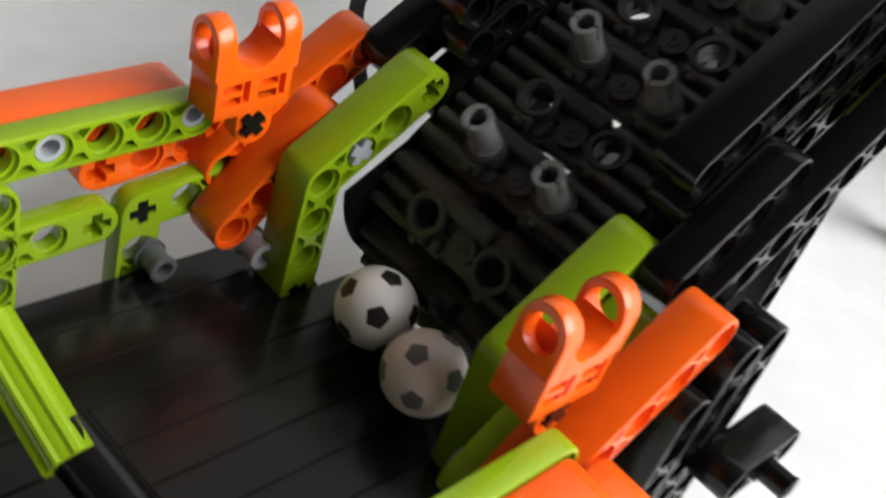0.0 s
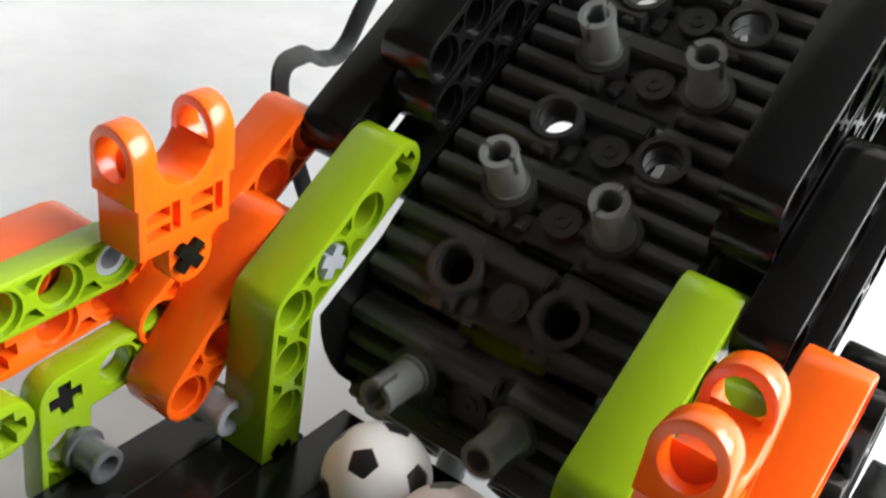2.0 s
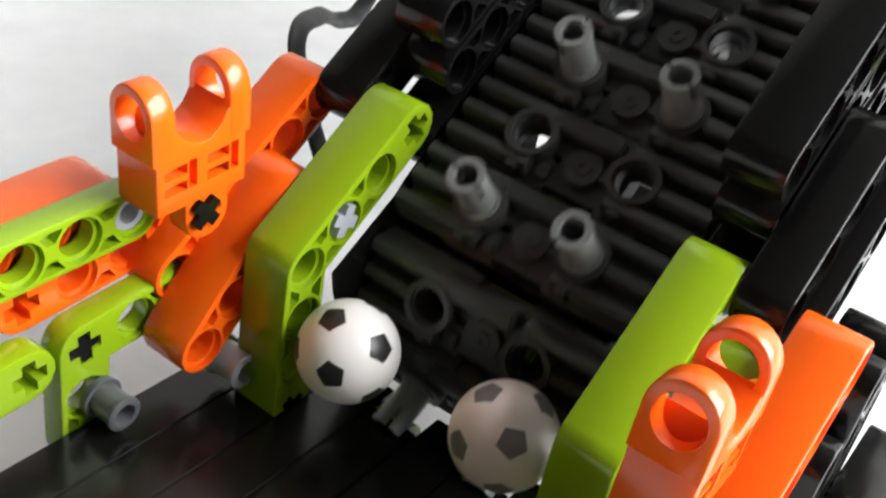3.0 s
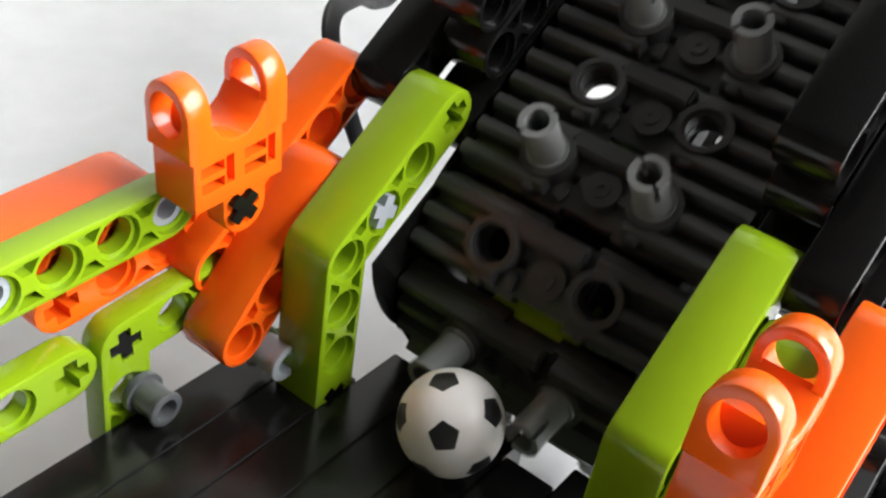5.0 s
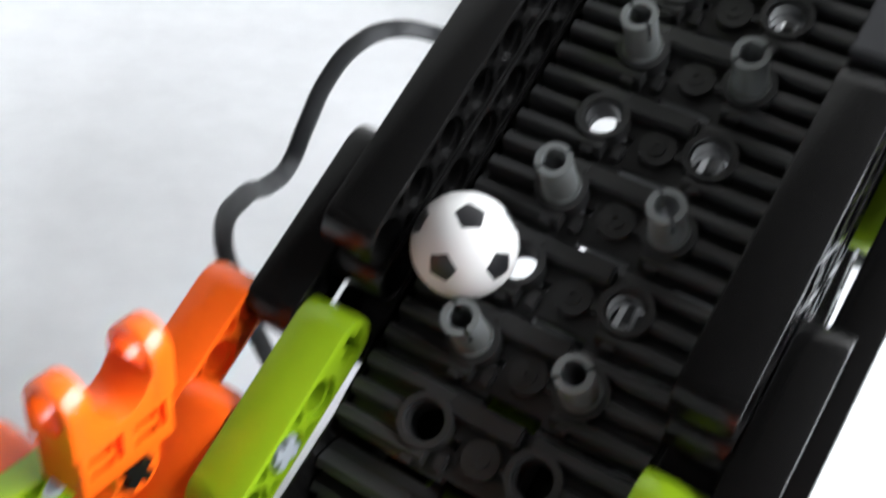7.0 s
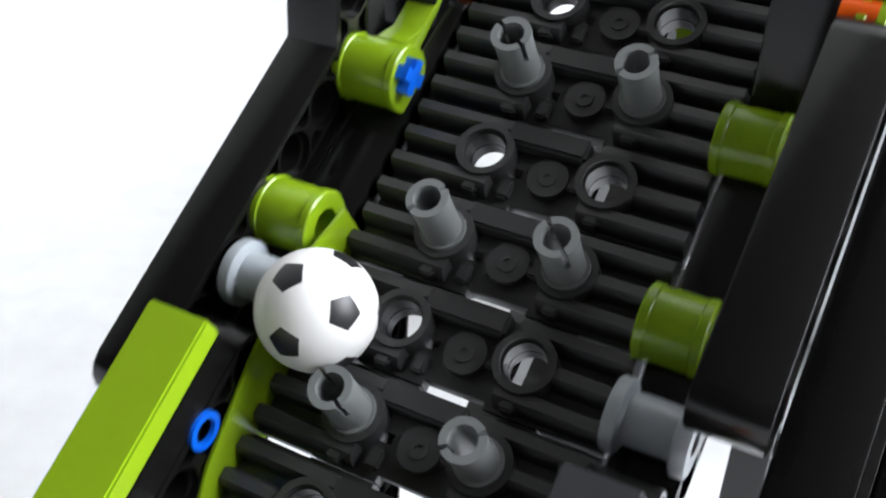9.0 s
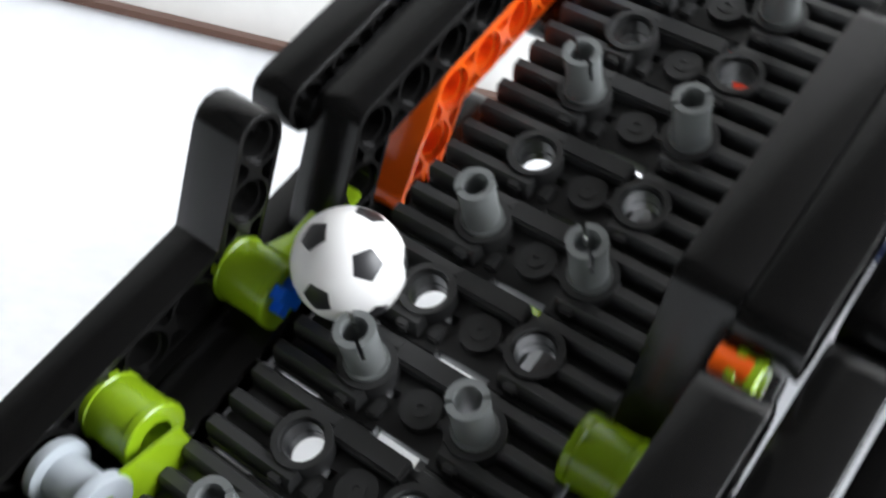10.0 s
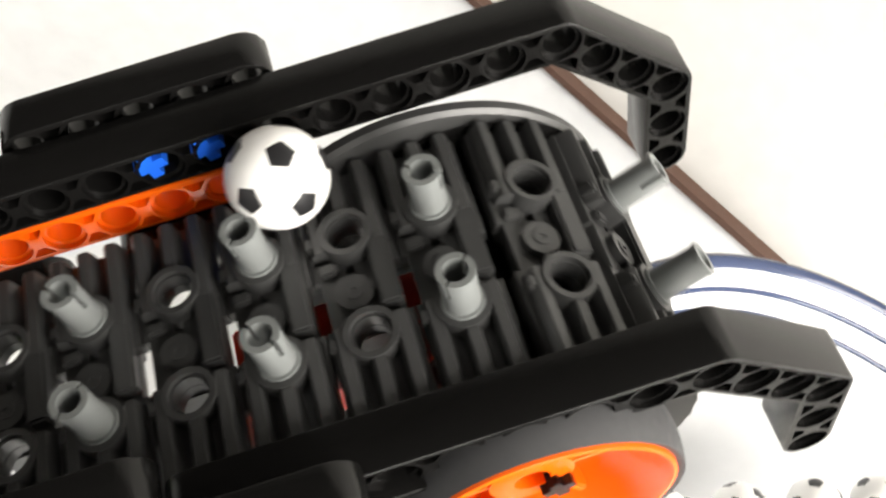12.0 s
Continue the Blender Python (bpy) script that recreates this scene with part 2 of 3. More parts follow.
# ---- belt ----
PITCH, SLOW, FAST = 12.09, 39.28, 41.14
U_LOW, U_TOP, LIFT = -11.0, 235.0, 4.4
LINKS = 50
R_WRAP = (LINKS * PITCH - 2 * (U_TOP - U_LOW)) / (2 * math.pi)
FACE = 6.0        # height of the tread's face over the chain's pitch line


def travel(t):
    """How far the belt has run at t seconds; the motor runs a little faster in the second half."""
    return (t - 7.0) * (SLOW if t < 7.0 else FAST)


def belt_lift(u):
    """The slack upper run sags below the straight line between the wheels."""
    q = min(max((u - 120) / 110, 0), 1.0)
    return LIFT * q * q * (3 - 2 * q)


def sag(q):
    """How far the slack lower run hangs down at the share q of its length."""
    e = min(max(min(q, 1 - q) / 0.22, 0.0), 1.0)
    return 24 * e * e * (3 - 2 * e)


def belt_pose(s):
    """Pose in conveyor space of the link at s along the loop; s is the place along the belt on the upper run."""
    run, arc = U_TOP - U_LOW, math.pi * R_WRAP
    s = (s - U_LOW) % (LINKS * PITCH)
    if s <= run:
        u, n, a = U_LOW + s, belt_lift(U_LOW + s), 0.0
        a = math.atan2(belt_lift(u + 1) - belt_lift(u - 1), 2)
    elif s <= run + arc:
        a = -(s - run) / R_WRAP
        u, n = U_TOP + R_WRAP * math.sin(-a), R_WRAP * (math.cos(a) - 1) + LIFT
    elif s <= 2 * run + arc:
        q = (s - run - arc) / run
        u, n = U_TOP - q * run, -2 * R_WRAP + LIFT * (1 - q) - sag(q)
        a = -math.pi + math.atan2(sag(q - 0.004) - sag(q + 0.004), 0.008 * run)
    else:
        a = -math.pi - (s - 2 * run - arc) / R_WRAP
        u, n = U_LOW + R_WRAP * math.sin(-a), R_WRAP * (math.cos(a) - 1)
    return Matrix.Translation((0, u * MM, (n - FACE) * MM)) @ Matrix.Rotation(a, 4, "X")


def ridge(bm, x0, x1, y):
    """One tread bar: a low trapezoid with a narrow flat crown and steep flanks."""
    prof = [(-1.45, 2.9), (1.45, 2.9), (1.15, 4.6), (0.8, 5.6), (-0.5, 5.75), (-1.05, 5.1)]
    ends = [[bm.verts.new((x * MM, (y + a) * MM, z * MM)) for a, z in prof] for x in (x0, x1)]
    for i in range(6):
        j = (i + 1) % 6
        bm.faces.new((ends[0][i], ends[0][j], ends[1][j], ends[1][i])[::-1])
    bm.faces.new(ends[0])
    bm.faces.new(ends[1][::-1])


def link_mesh():
    bm = bmesh.new()
    e = 5.95
    g = 5.1                      # half of the slot at each joint
    outline = [(-19.3, -5.75), (-11.5, -5.75), (-11.5, -e), (-3.0, -e), (-3.0, -g), (4.8, -g), (4.8, -e), (11.5, -e), (11.5, -5.75), (19.3, -5.75),
               (19.3, 5.75), (11.5, 5.75), (11.5, e), (4.8, e), (4.8, g), (-3.0, g), (-3.0, e), (-11.5, e), (-11.5, 5.75), (-19.3, 5.75)]
    gap = [(-4.6, -1.5), (-3.1, -1.5), (-3.1, -0.2), (-4.6, -0.2)]
    slab(bm, outline, 2.4, [(-8, 0), (8, 0)], edge=0.12, depth=0.3, cuts=[gap])
    moved(bm, Matrix.Translation((0, 0, 2.0 * MM)))
    for y in (-4.03, 0.0, 4.03):
        for sx in (-1, 1):
            inner = 11.3 if y == 0 else 6.0
            a, b = sorted((sx * inner, sx * 19.3))
            ridge(bm, a, b, y)
    for sx in (-1, 1):            # the eyes and the necks that tie them to the next link
        tube(bm, 2.85, 3.7, 3.0, 6.1, 28, sx * 8, 0)
        tube(bm, 2.5, 2.9, 3.0, 5.3, 28, sx * 8, 0)
        box(bm, sx * 8 - 1.0, sx * 8 + 1.0, -5.8, -3.4, 3.1, 5.5, 0.3)
    box(bm, -6.9, 4.3, 2.2, 5.2, 3.0, 5.5, 0.4)
    box(bm, -5.0, -3.2, -4.9, -2.4, 3.0, 4.4, 0.3)
    tube(bm, 0, 2.6, 3.0, 4.4, 24, 0.6, -0.9)
    tube(bm, 0.5, 1.2, 4.3, 4.6, 16, 0.6, -0.9)
    box(bm, 3.0, 5.0, -1.6, -0.4, 3.0, 4.3, 0.25)
    for sx in (-1, 1):            # guides under the plate
        box(bm, sx * 5 - 1, sx * 5 + 1, -4, 4, -3.2, 1.2, 0.3)
    return bm


def peg_mesh():
    bm = bmesh.new()
    tube(bm, 1.65, 2.85, 5.0, 6.6, 24)
    tube(bm, 1.65, 2.42, 6.6, 10.4, 24)
    w = 0.13
    for a in (0, math.pi):
        arc_wall(bm, 1.65, 2.42, a + w, a + math.pi - w, 10.4, 13.2)
        arc_wall(bm, 1.65, 2.55, a + w, a + math.pi - w, 13.2, 13.8)
    return bm


belt = thing("tread_belt", "dark grey tread belt of ridged links with grey pegs", "conveyor belt", m=TILT)
links = []
first = part("tread_link", link_mesh(), RUBBER, belt)
peg = part("peg", peg_mesh(), PEGGREY, None)
for k in range(LINKS):
    ob = first if k == 0 else new("tread_link", first.data)
    ob.parent = belt
    links.append(ob)
    if k % 2 == 0:
        for x in (-8, 8):
            p = peg if (k == 0 and x == -8) else new("peg", peg.data)
            p.parent = ob
            p.matrix_basis = pose(x * MM, 0, 0, 0, 0, (k * 47 + x * 5) % 360)


# ---- beams ----
def beam(name, path, material, m, label, cross_at=(), group="", thick=7.8):
    ob = part(name, liftarm_mesh(path, cross_at, thick), material)
    ob.matrix_basis = m
    return tagged(ob, label, "beam", group)


def pin(m, material, label, r=2.4, length=8.0, flange=True):
    """A connector pin lying along its own z."""
    bm = bmesh.new()
    prof = [(1.5, 0), (r, 0), (r, length), (1.5, length), (1.5, 0)]
    if flange:
        prof = [(1.5, 0), (r + 0.65, 0), (r + 0.65, 1.0), (r, 1.0), (r, length - 0.9), (r + 0.22, length - 0.7), (r + 0.22, length - 0.15), (r, length), (1.6, length), (1.5, length - 0.3), (1.5, 0)]
    lathe(bm, prof, 24)
    ob = part("connector_pin", bm, material)
    ob.matrix_basis = m
    return tagged(ob, label, "pin")


def axle_end(m, material, label, length=4.0):
    bm = bmesh.new()
    lp = cross(0, 0, 0.0, 2.3, 0.85)
    a, b = ring(bm, lp, -length), ring(bm, lp, 0)
    strip(bm, a, b)
    bm.faces.new(b)
    ob = part("axle", bm, material)
    ob.matrix_basis = m
    return tagged(ob, label, "axle")


def joined(bm, extra):
    """Adds the bmesh extra to bm."""
    me = bpy.data.meshes.new("tmp")
    extra.to_mesh(me)
    extra.free()
    bm.from_mesh(me)
    bpy.data.meshes.remove(me)


def hub_mesh():
    """A block with two arched eyes on top and a lug with a cross hole below; x along, y up, z across."""
    bm = bmesh.new()
    wins = []
    for cx in (-3.6, 3.4):
        wins += [[(cx - 2.7, 5.0), (cx + 1.0, 5.0), (cx + 1.0, 6.5), (cx - 2.7, 6.5)], [(cx - 2.7, 2.6), (cx + 1.0, 2.6), (cx + 1.0, 4.1), (cx - 2.7, 4.1)],
                 [(cx + 1.3, 2.6), (cx + 2.6, 2.6), (cx + 2.6, 6.7), (cx + 1.3, 6.7)]]
    slab(bm, [(-7.4, 0), (7.4, 0), (7.4, 8.4), (4.7, 12.4), (3.0, 9.9), (1.2, 8.6), (-1.2, 8.6), (-3.0, 9.9), (-4.7, 12.4), (-7.4, 8.4)], 7.6, (), (), wins, edge=0.4)
    arch = [(-3.95, 7.6), (3.95, 7.6)] + [(3.95 * math.cos(t), 13.1 + 4.3 * math.sin(t)) for t in [math.pi * i / 14 for i in range(15)]]
    hole = [(2.75 * math.cos(2 * math.pi * i / 24), 13.0 + 3.0 * math.sin(2 * math.pi * i / 24)) for i in range(24)]
    for cx in (-6.2, 6.2):
        eye = bmesh.new()
        slab(eye, arch, 3.7, edge=0.45, cuts=[hole])
        joined(bm, moved(eye, Matrix.Translation((cx * MM, 0, 0)) @ Matrix.Rotation(radians(90), 4, "Y")))
    lug = bmesh.new()
    slab(lug, capsule([(2.2, 1.0), (2.2, -4.2)], 3.7), 3.6, (), [(2.2, -4.2)], (), edge=0.35, turn=0.5)
    joined(bm, moved(lug, Matrix.Translation((0, 0, 0.4 * MM))))
    return bm


def mirror_side(build):
    for sgn in (-1, 1):
        build(sgn)


def feed_side(s):
    """All that stands at one side of the belt's lower end."""
    beam("bent_liftarm", [(-9.0, 4), (-33.0, 4), (-47.4, -15.2)], LIME, upright(24 * s), "lime green bent plastic liftarm beside the belt's lower end", (0, 6), "bent arms")
    o = 4 if s > 0 else 0      # the far side sits half a unit further out
    beam("orange_liftarm", [(-25.2, 4.0), (-48.7, -0.6)], ORANGE, upright(32 * s + o), "orange plastic liftarm leaning against the lime bent arm", (), "orange arms")
    beam("orange_liftarm", [(-10.9, 4), (-42.9, 4)], ORANGE, upright(39.5 * s), "orange plastic liftarm along the outside of the conveyor", (), "orange arms")
    beam("black_beam", [(-8.4, 4), (15.6, 4)], BLACK, upright(32 * s if s < 0 else 31.3), "short black plastic liftarm with rounded ends outside the rail", thick=7.8 if s < 0 else 6.4)
    beam("hopper_rail", [(-43.5, -10.8), (-75.5, -12.0)] if s < 0 else [(-43.5, -10.8), (-83.5, -12.0)], LIME, side(38.1 * s + o), "lime green straight liftarm, top rail of the hopper's side", (), "hopper side beams", 4.0)
    beam("corner_beam", [(-35.2, -26.2), (-51.2, -27.6), (-51.2, -43.6)], LIME, side(38.1 * s + o), "lime green angled liftarm standing on the black hopper floor", (2,), "hopper side beams", 4.0)
    beam("hopper_rail", [(-59.2, -28.0), (-83.2, -29.2)], LIME, side(38.1 * s + o), "lime green straight liftarm, lower rail of the hopper's side", (0,), "hopper side beams", 4.0)
    beam("hopper_post", [(-75.6, -20.2), (-75.6, -44.2)], LIME, side(38.1 * s + o), "lime green upright liftarm of the hopper's side", (), "hopper side beams", 4.0)
    beam("orange_beam", [(-45.0, -11.2), (-85.0, -12.6)], ORANGE, side(44.2 * s + o), "orange plastic liftarm behind the lime hopper rail")
    beam("orange_beam", [(-33.0, -18.5), (-57.0, -20.8)], ORANGE, side(44.2 * s + o), "orange plastic liftarm low behind the lime hopper rail", (3,))
    hub = part("socket_block", hub_mesh(), ORANGE)
    hub.matrix_basis = side(32.8 * s + (o - 1.5 if s > 0 else 0)) @ pose(-39.0 * MM, -6.6 * MM, 0, 0, 0, 3.0 if s < 0 else -3.0) @ Matrix.Scale(0.94, 4)
    tagged(hub, "orange plastic block with two open ball sockets and a cross hole", "connector", "socket blocks")
    axle_end(side(38.1 if s > 0 else -29.9) @ pose(-37.5 * MM, -9.6 * MM, 0, 0, 0, 45), BLACK, "black axle end in the socket block's lug")
    axle_end(side(47.7 if s > 0 else -36.3) @ pose(-51.2 * MM, -27.6 * MM, 0, 0, 0, 20), BLACK, "black axle end in the lime angled beam")
    pin(Matrix.Translation(((s * 36 + o) * MM, -49.4 * MM, -36.4 * MM)) @ Matrix.Rotation(radians(-90 * s), 4, "Y"), DARKGREY, "dark grey connector pin in the lime angled beam", 2.3, 5.4)
    pin(Matrix.Translation((s * 31.0 * MM, -33.4 * MM, -34.6 * MM)) @ Matrix.Rotation(radians(-90 * s), 4, "Y"), GREY, "light grey connector pin by the hopper floor", 2.5, 6.0)
    axle_end(upright(-19.9 if s < 0 else 28.2) @ pose(-25.0 * MM, 4 * MM, 0, 0, 0, 30), GREY, "light grey pin end in the lime bent arm")
    for y, z in ((-43.6, -10.8), (-67.4, -11.7)):
        pin(side(-42.5 if s < 0 else 45) @ pose(y * MM, z * MM, 0), GREY, "light grey pin in the hopper rail's hole", 2.35, 5.4, False)


mirror_side(feed_side)

for y, top, c in ((8.2, -11.6, 6), (0.2, -11.6, 6), (-7.8, -19.6, 5)):
    beam("side_post", [(y, top), (y, top - 8 * c)], BLACK, side(41.2), "black upright liftarm outside the conveyor's lower end", (), "side posts")
beam("lime_beam", [(-17.0, 2), (-48.9, -1.4)], LIME, upright(31.9), "lime green liftarm between the bent arm and the orange arm")
beam("side_beam", [(6.2, -35.6), (22.2, -35.6)], BLACK, side(49.1), "short black liftarm on the side posts")
pin(side(52.6) @ pose(14.2 * MM, -35.6 * MM, 0), BLACK, "black pin sticking out of the side posts", 2.3, 6.0)

# hopper floor: nine beams side by side
for i, x in enumerate((-32, -24, -16, -8, 0, 8, 16, 24, 32)):
    front = -24.0 if abs(x) >= 20 else (-20.5 if abs(x) == 8 else -15.5)
    bm = bmesh.new()
    box(bm, x - 3.93, x + 3.93, -110, front, -48, -40, 0.22)
    ob = part("floor_beam", bm, BLACK)
    tagged(ob, "glossy black straight beam in the hopper's floor", "beam", "hopper floor beams")
beam("cross_beam", [(-40, 0), (40, 0)], BLACK, Matrix.Translation((0, -107 * MM, -36 * MM)) @ Matrix.Rotation(radians(90), 4, "X"), "black beam across the hopper's far end")
beam("cross_beam", [(-36, 0), (36, 0)], BLACK, Matrix.Translation((0, -30 * MM, -52 * MM)) @ Matrix.Rotation(radians(90), 4, "X"), "black beam across under the hopper floor")
# legs under the hopper and the conveyor
for x, y in ((-32, -96), (32, -96), (-32, -34), (32, -34)):
    bm = bmesh.new()
    box(bm, x - 3.8, x + 3.8, y - 3.8, y + 3.8, T, -48.1, 0.3)
    tagged(part("foot_block", bm, BLACK), "small black block under the hopper floor", "block", "hopper feet")


def lime_sleeve(m, label, length=13.0, r=4.2, ribbed=False):
    bm = bmesh.new()
    if ribbed:
        outer = [((r + (0.45 if i % 6 < 2 else 0)) * math.cos(i * math.pi / 24), (r + (0.45 if i % 6 < 2 else 0)) * math.sin(i * math.pi / 24)) for i in range(48)]
        a, b = ring(bm, outer, 0), ring(bm, outer, length)
        c, d = ring(bm, circle(0, 0, 2.4, 48), 0), ring(bm, circle(0, 0, 2.4, 48), length)
        for p, q in ((a, b), (b, d), (d, c), (c, a)):
            strip(bm, p, q)
    else:
        lathe(bm, [(2.4, 0), (r, 0), (r, length * 0.42), (r + 0.35, length * 0.44), (r + 0.35, length * 0.56), (r, length * 0.58), (r, length), (2.4, length), (2.4, 0)], 28)
    ob = part("axle_sleeve", bm, LIME)
    ob.matrix_basis = m
    return tagged(ob, label, "connector")


lime_sleeve(Matrix.Translation((-15 * MM, -20 * MM, -45 * MM)) @ ACROSS, "lime green axle sleeve under the belt's lower end", 9.0)
lime_sleeve(Matrix.Translation((2 * MM, -22.5 * MM, -47 * MM)) @ ACROSS, "lime green axle sleeve under the belt's lower end", 12.0)
lime_sleeve(Matrix.Translation((-15.5 * MM, -86.5 * MM, -19.4 * MM)) @ pose(0, 0, 0, 0, 111, 5), "lime green ribbed sleeve on a black axle over the hopper", 21.0, 3.3, True)
pin(Matrix.Translation((-0.6 * MM, -83.6 * MM, -26.1 * MM)) @ pose(0, 0, 0, 0, 113, 15), BLACK, "black axle at the hopper's far end", 3.9, 24, False)

# ---- rails ----
for s in (-1, 1):
    beam("rail", [(2, 4), (82, 4)], BLACK, upright(24 * s), "black plastic liftarm, lower rail beside the belt", (), "rails")
    beam("rail", [(-6, -4.5), (138 if s < 0 else 218, -4.5)], BLACK, upright(24.2 * s), "black plastic liftarm low beside the belt", (), "rails")
    beam("rail", [(4, 12), (44, 12)], BLACK, upright(24 * s), "black plastic liftarm, upper rail beside the belt", (), "rails")
    bm = bmesh.new()
    box(bm, 24 * s - 3.9, 24 * s + 3.9, 48.2, 82.2, 8.1, 12.6, 0.2)
    ob = part("brick", bm, BLACK)
    ob.matrix_basis = TILT
    tagged(ob, "black plastic brick under a smooth tile on the rail", "brick")
    bm = bmesh.new()
    box(bm, 24 * s - 3.95, 24 * s + 3.95, 48.0, 82.4, 12.7, 16.0, 0.3)
    ob = part("tile", bm, LIME if s < 0 else TILEGREY)
    ob.matrix_basis = TILT
    tagged(ob, "smooth lime green tile on the rail" if s < 0 else "smooth dark grey tile on the rail", "tile")
    if s < 0:
        beam("bent_rail", [(132.6, -9.4), (147, 9.8), (254.0, 9.8), (270.5, -6.7), (270.5, -24.7)], BLACK, upright(-27.2), "black liftarm bent at both ends, upper rail of the conveyor", (), "rails")
    else:
        beam("bent_rail", [(132.6, -7.2), (147, 12), (187, 12)], BLACK, upright(24), "black bent liftarm where the upper rail begins", (), "rails")
        beam("end_rail", [(192, 1.5), (256.0, 1.5), (273.0, -15.5), (273.0, -33.5)], BLACK, upright(22.8), "black liftarm bent down round the belt's top end", (), "rails")

beam("outer_beam", [(80, -5), (144, -5)], BLACK, upright(-32.2), "black liftarm low outside the rail", (), "outer beams")
beam("rail", [(188, -6.5), (204, -6.5)], BLACK, upright(-24.2), "short black liftarm low beside the belt", (), "rails")
beam("rail", [(146, -14), (170, -14)], BLACK, upright(-27), "short black liftarm low beside the belt", (), "rails")
beam("bent_post", [(76.5, 4), (124.5, 4), (134.1, 16.8)], BLACK, upright(-33), "black bent liftarm ending in an upright post")
beam("outer_beam", [(144.5, 11.4), (168.5, 11.4)], BLACK, upright(-35.4), "black liftarm with rounded ends outside the rail", (), "outer beams", 6.8)
beam("outer_beam", [(178.8, 11.4), (210.8, 11.4)], BLACK, upright(-35.4), "black liftarm with rounded ends outside the rail", (), "outer beams", 6.8)
beam("orange_bent_liftarm", [(210.8, 1.2), (162.8, 1.8), (151.5, -9.5)], ORANGE, upright(-27.6), "orange bent plastic liftarm under the black rail", (0,))
for u, n in ((195.0, 10.6), (203.1, 10.6), (210.8, 1.2)):
    axle_end(upright(-23.3) @ pose(u * MM, n * MM, 0, 0, 0, 12), BLUE, "bright blue axle pin end in the rail")
axle_end(upright(-19.4) @ pose(123.6 * MM, 3.6 * MM, 0, 0, 0, 20), BLUE, "bright blue axle end in a lime connector")

# right-hand side, mostly black
beam("outer_beam", [(94, 12), (134, 12)], BLACK, upright(32), "black liftarm outside the rail", (), "outer beams")
beam("outer_beam", [(145.5, 12), (209.5, 12)], BLACK, upright(32), "black liftarm outside the rail", (), "outer beams")
beam("outer_beam", [(84, 4), (148, 4)], BLACK, upright(40), "black liftarm along the outside of the frame", (), "outer beams")
beam("outer_beam", [(156, 4), (196, 4)], BLACK, upright(40), "black liftarm along the outside of the frame", (), "outer beams")
beam("outer_beam", [(52, -4.2), (132, -4.2)], BLACK, upright(41.3), "black liftarm along the outside of the frame", (), "outer beams")
beam("outer_beam", [(60, -4.2), (132, -4.2)], BLACK, upright(49.2), "black liftarm along the outside of the frame", (), "outer beams")
beam("lower_beam", [(60, -20), (124, -20)], BLACK, upright(48), "black liftarm low on the outside of the frame", (), "outer beams")
beam("lower_beam", [(132, -20), (228, -20)], BLACK, upright(48), "black liftarm low on the outside of the frame", (), "outer beams")
beam("outer_beam", [(-6, -4.2), (66, -4.2)], BLACK, upright(34.0), "black liftarm along the outside of the frame", (), "outer beams", 6.0)
beam("lime_beam", [(42, -14), (74, -14)], LIME, upright(30), "lime green liftarm below the rail", thick=6.0)
bm = bmesh.new()
slab(bm, [(60, -6), (104, -6), (104, 3), (92, 7), (82, 5.4), (70, 2.6), (62, -1.5)], 0.55, edge=0.1)
ob = part("lime_panel", bm, LIME)
ob.matrix_basis = upright(-19.75)
tagged(ob, "thin lime green panel between the rail and the belt", "panel")
for u in (187.2, 195.2, 203.3):
    pin(upright(35.4) @ pose(u * MM, 12 * MM, 0), BLUE, "bright blue connector pin in the outer beam", 2.4, 1.3, False)


def connector(u, n, v0, v1, label, blade=None):
    bm = bmesh.new()
    lathe(bm, [(2.3, v0), (4.3, v0), (4.5, v0 + 0.2), (4.5, v0 + 1.1), (4.3, v0 + 1.3), (4.3, v1 - 1.3), (4.5, v1 - 1.1), (4.5, v1 - 0.2), (4.3, v1), (2.3, v1), (2.3, v0)], 28)
    ob = part("axle_connector", bm, LIME)
    ob.matrix_basis = upright(0) @ pose(u * MM, n * MM, 0)
    if blade:
        sb = bmesh.new()
        slab(sb, blade, 4.4, edge=0.25)
        part("blade", moved(sb, Matrix.Translation((0, 0, (v1 - 4.4) * MM))), LIME, ob)
    return tagged(ob, label, "connector", "lime connectors")


BLADE = [(3.5, -2.6), (8, -2.5), (13, -2.0), (17.5, -0.6), (17.5, 0.2), (13, -0.6), (8, -0.6), (4.2, 1.6)]
connector(124.0, 2.2, -30, -21, "lime green axle connector with a thin curved blade", BLADE)
connector(101.5, 2.0, -30, -21.5, "lime green round axle connector")
connector(103.5, 0.0, 18.5, 26, "lime green round axle connector inside the frame")
connector(128.0, 0.0, 18.5, 26, "lime green round axle connector inside the frame")
connector(139.7, 8.6, 29.6, 33, "small lime green connector between black beams")


def spool(m, label):
    bm = bmesh.new()
    lathe(bm, [(1.6, 0), (3.9, 0), (4.1, 0.3), (4.1, 1.5), (3.7, 1.7), (2.9, 1.9), (2.9, 7.1), (3.7, 7.3), (4.1, 7.5), (4.1, 8.7), (3.9, 9.0), (1.6, 9.0), (1.6, 0)], 28)
    ob = part("bushing", bm, GREY)
    ob.matrix_basis = m
    return tagged(ob, label, "bushing", "bushings")


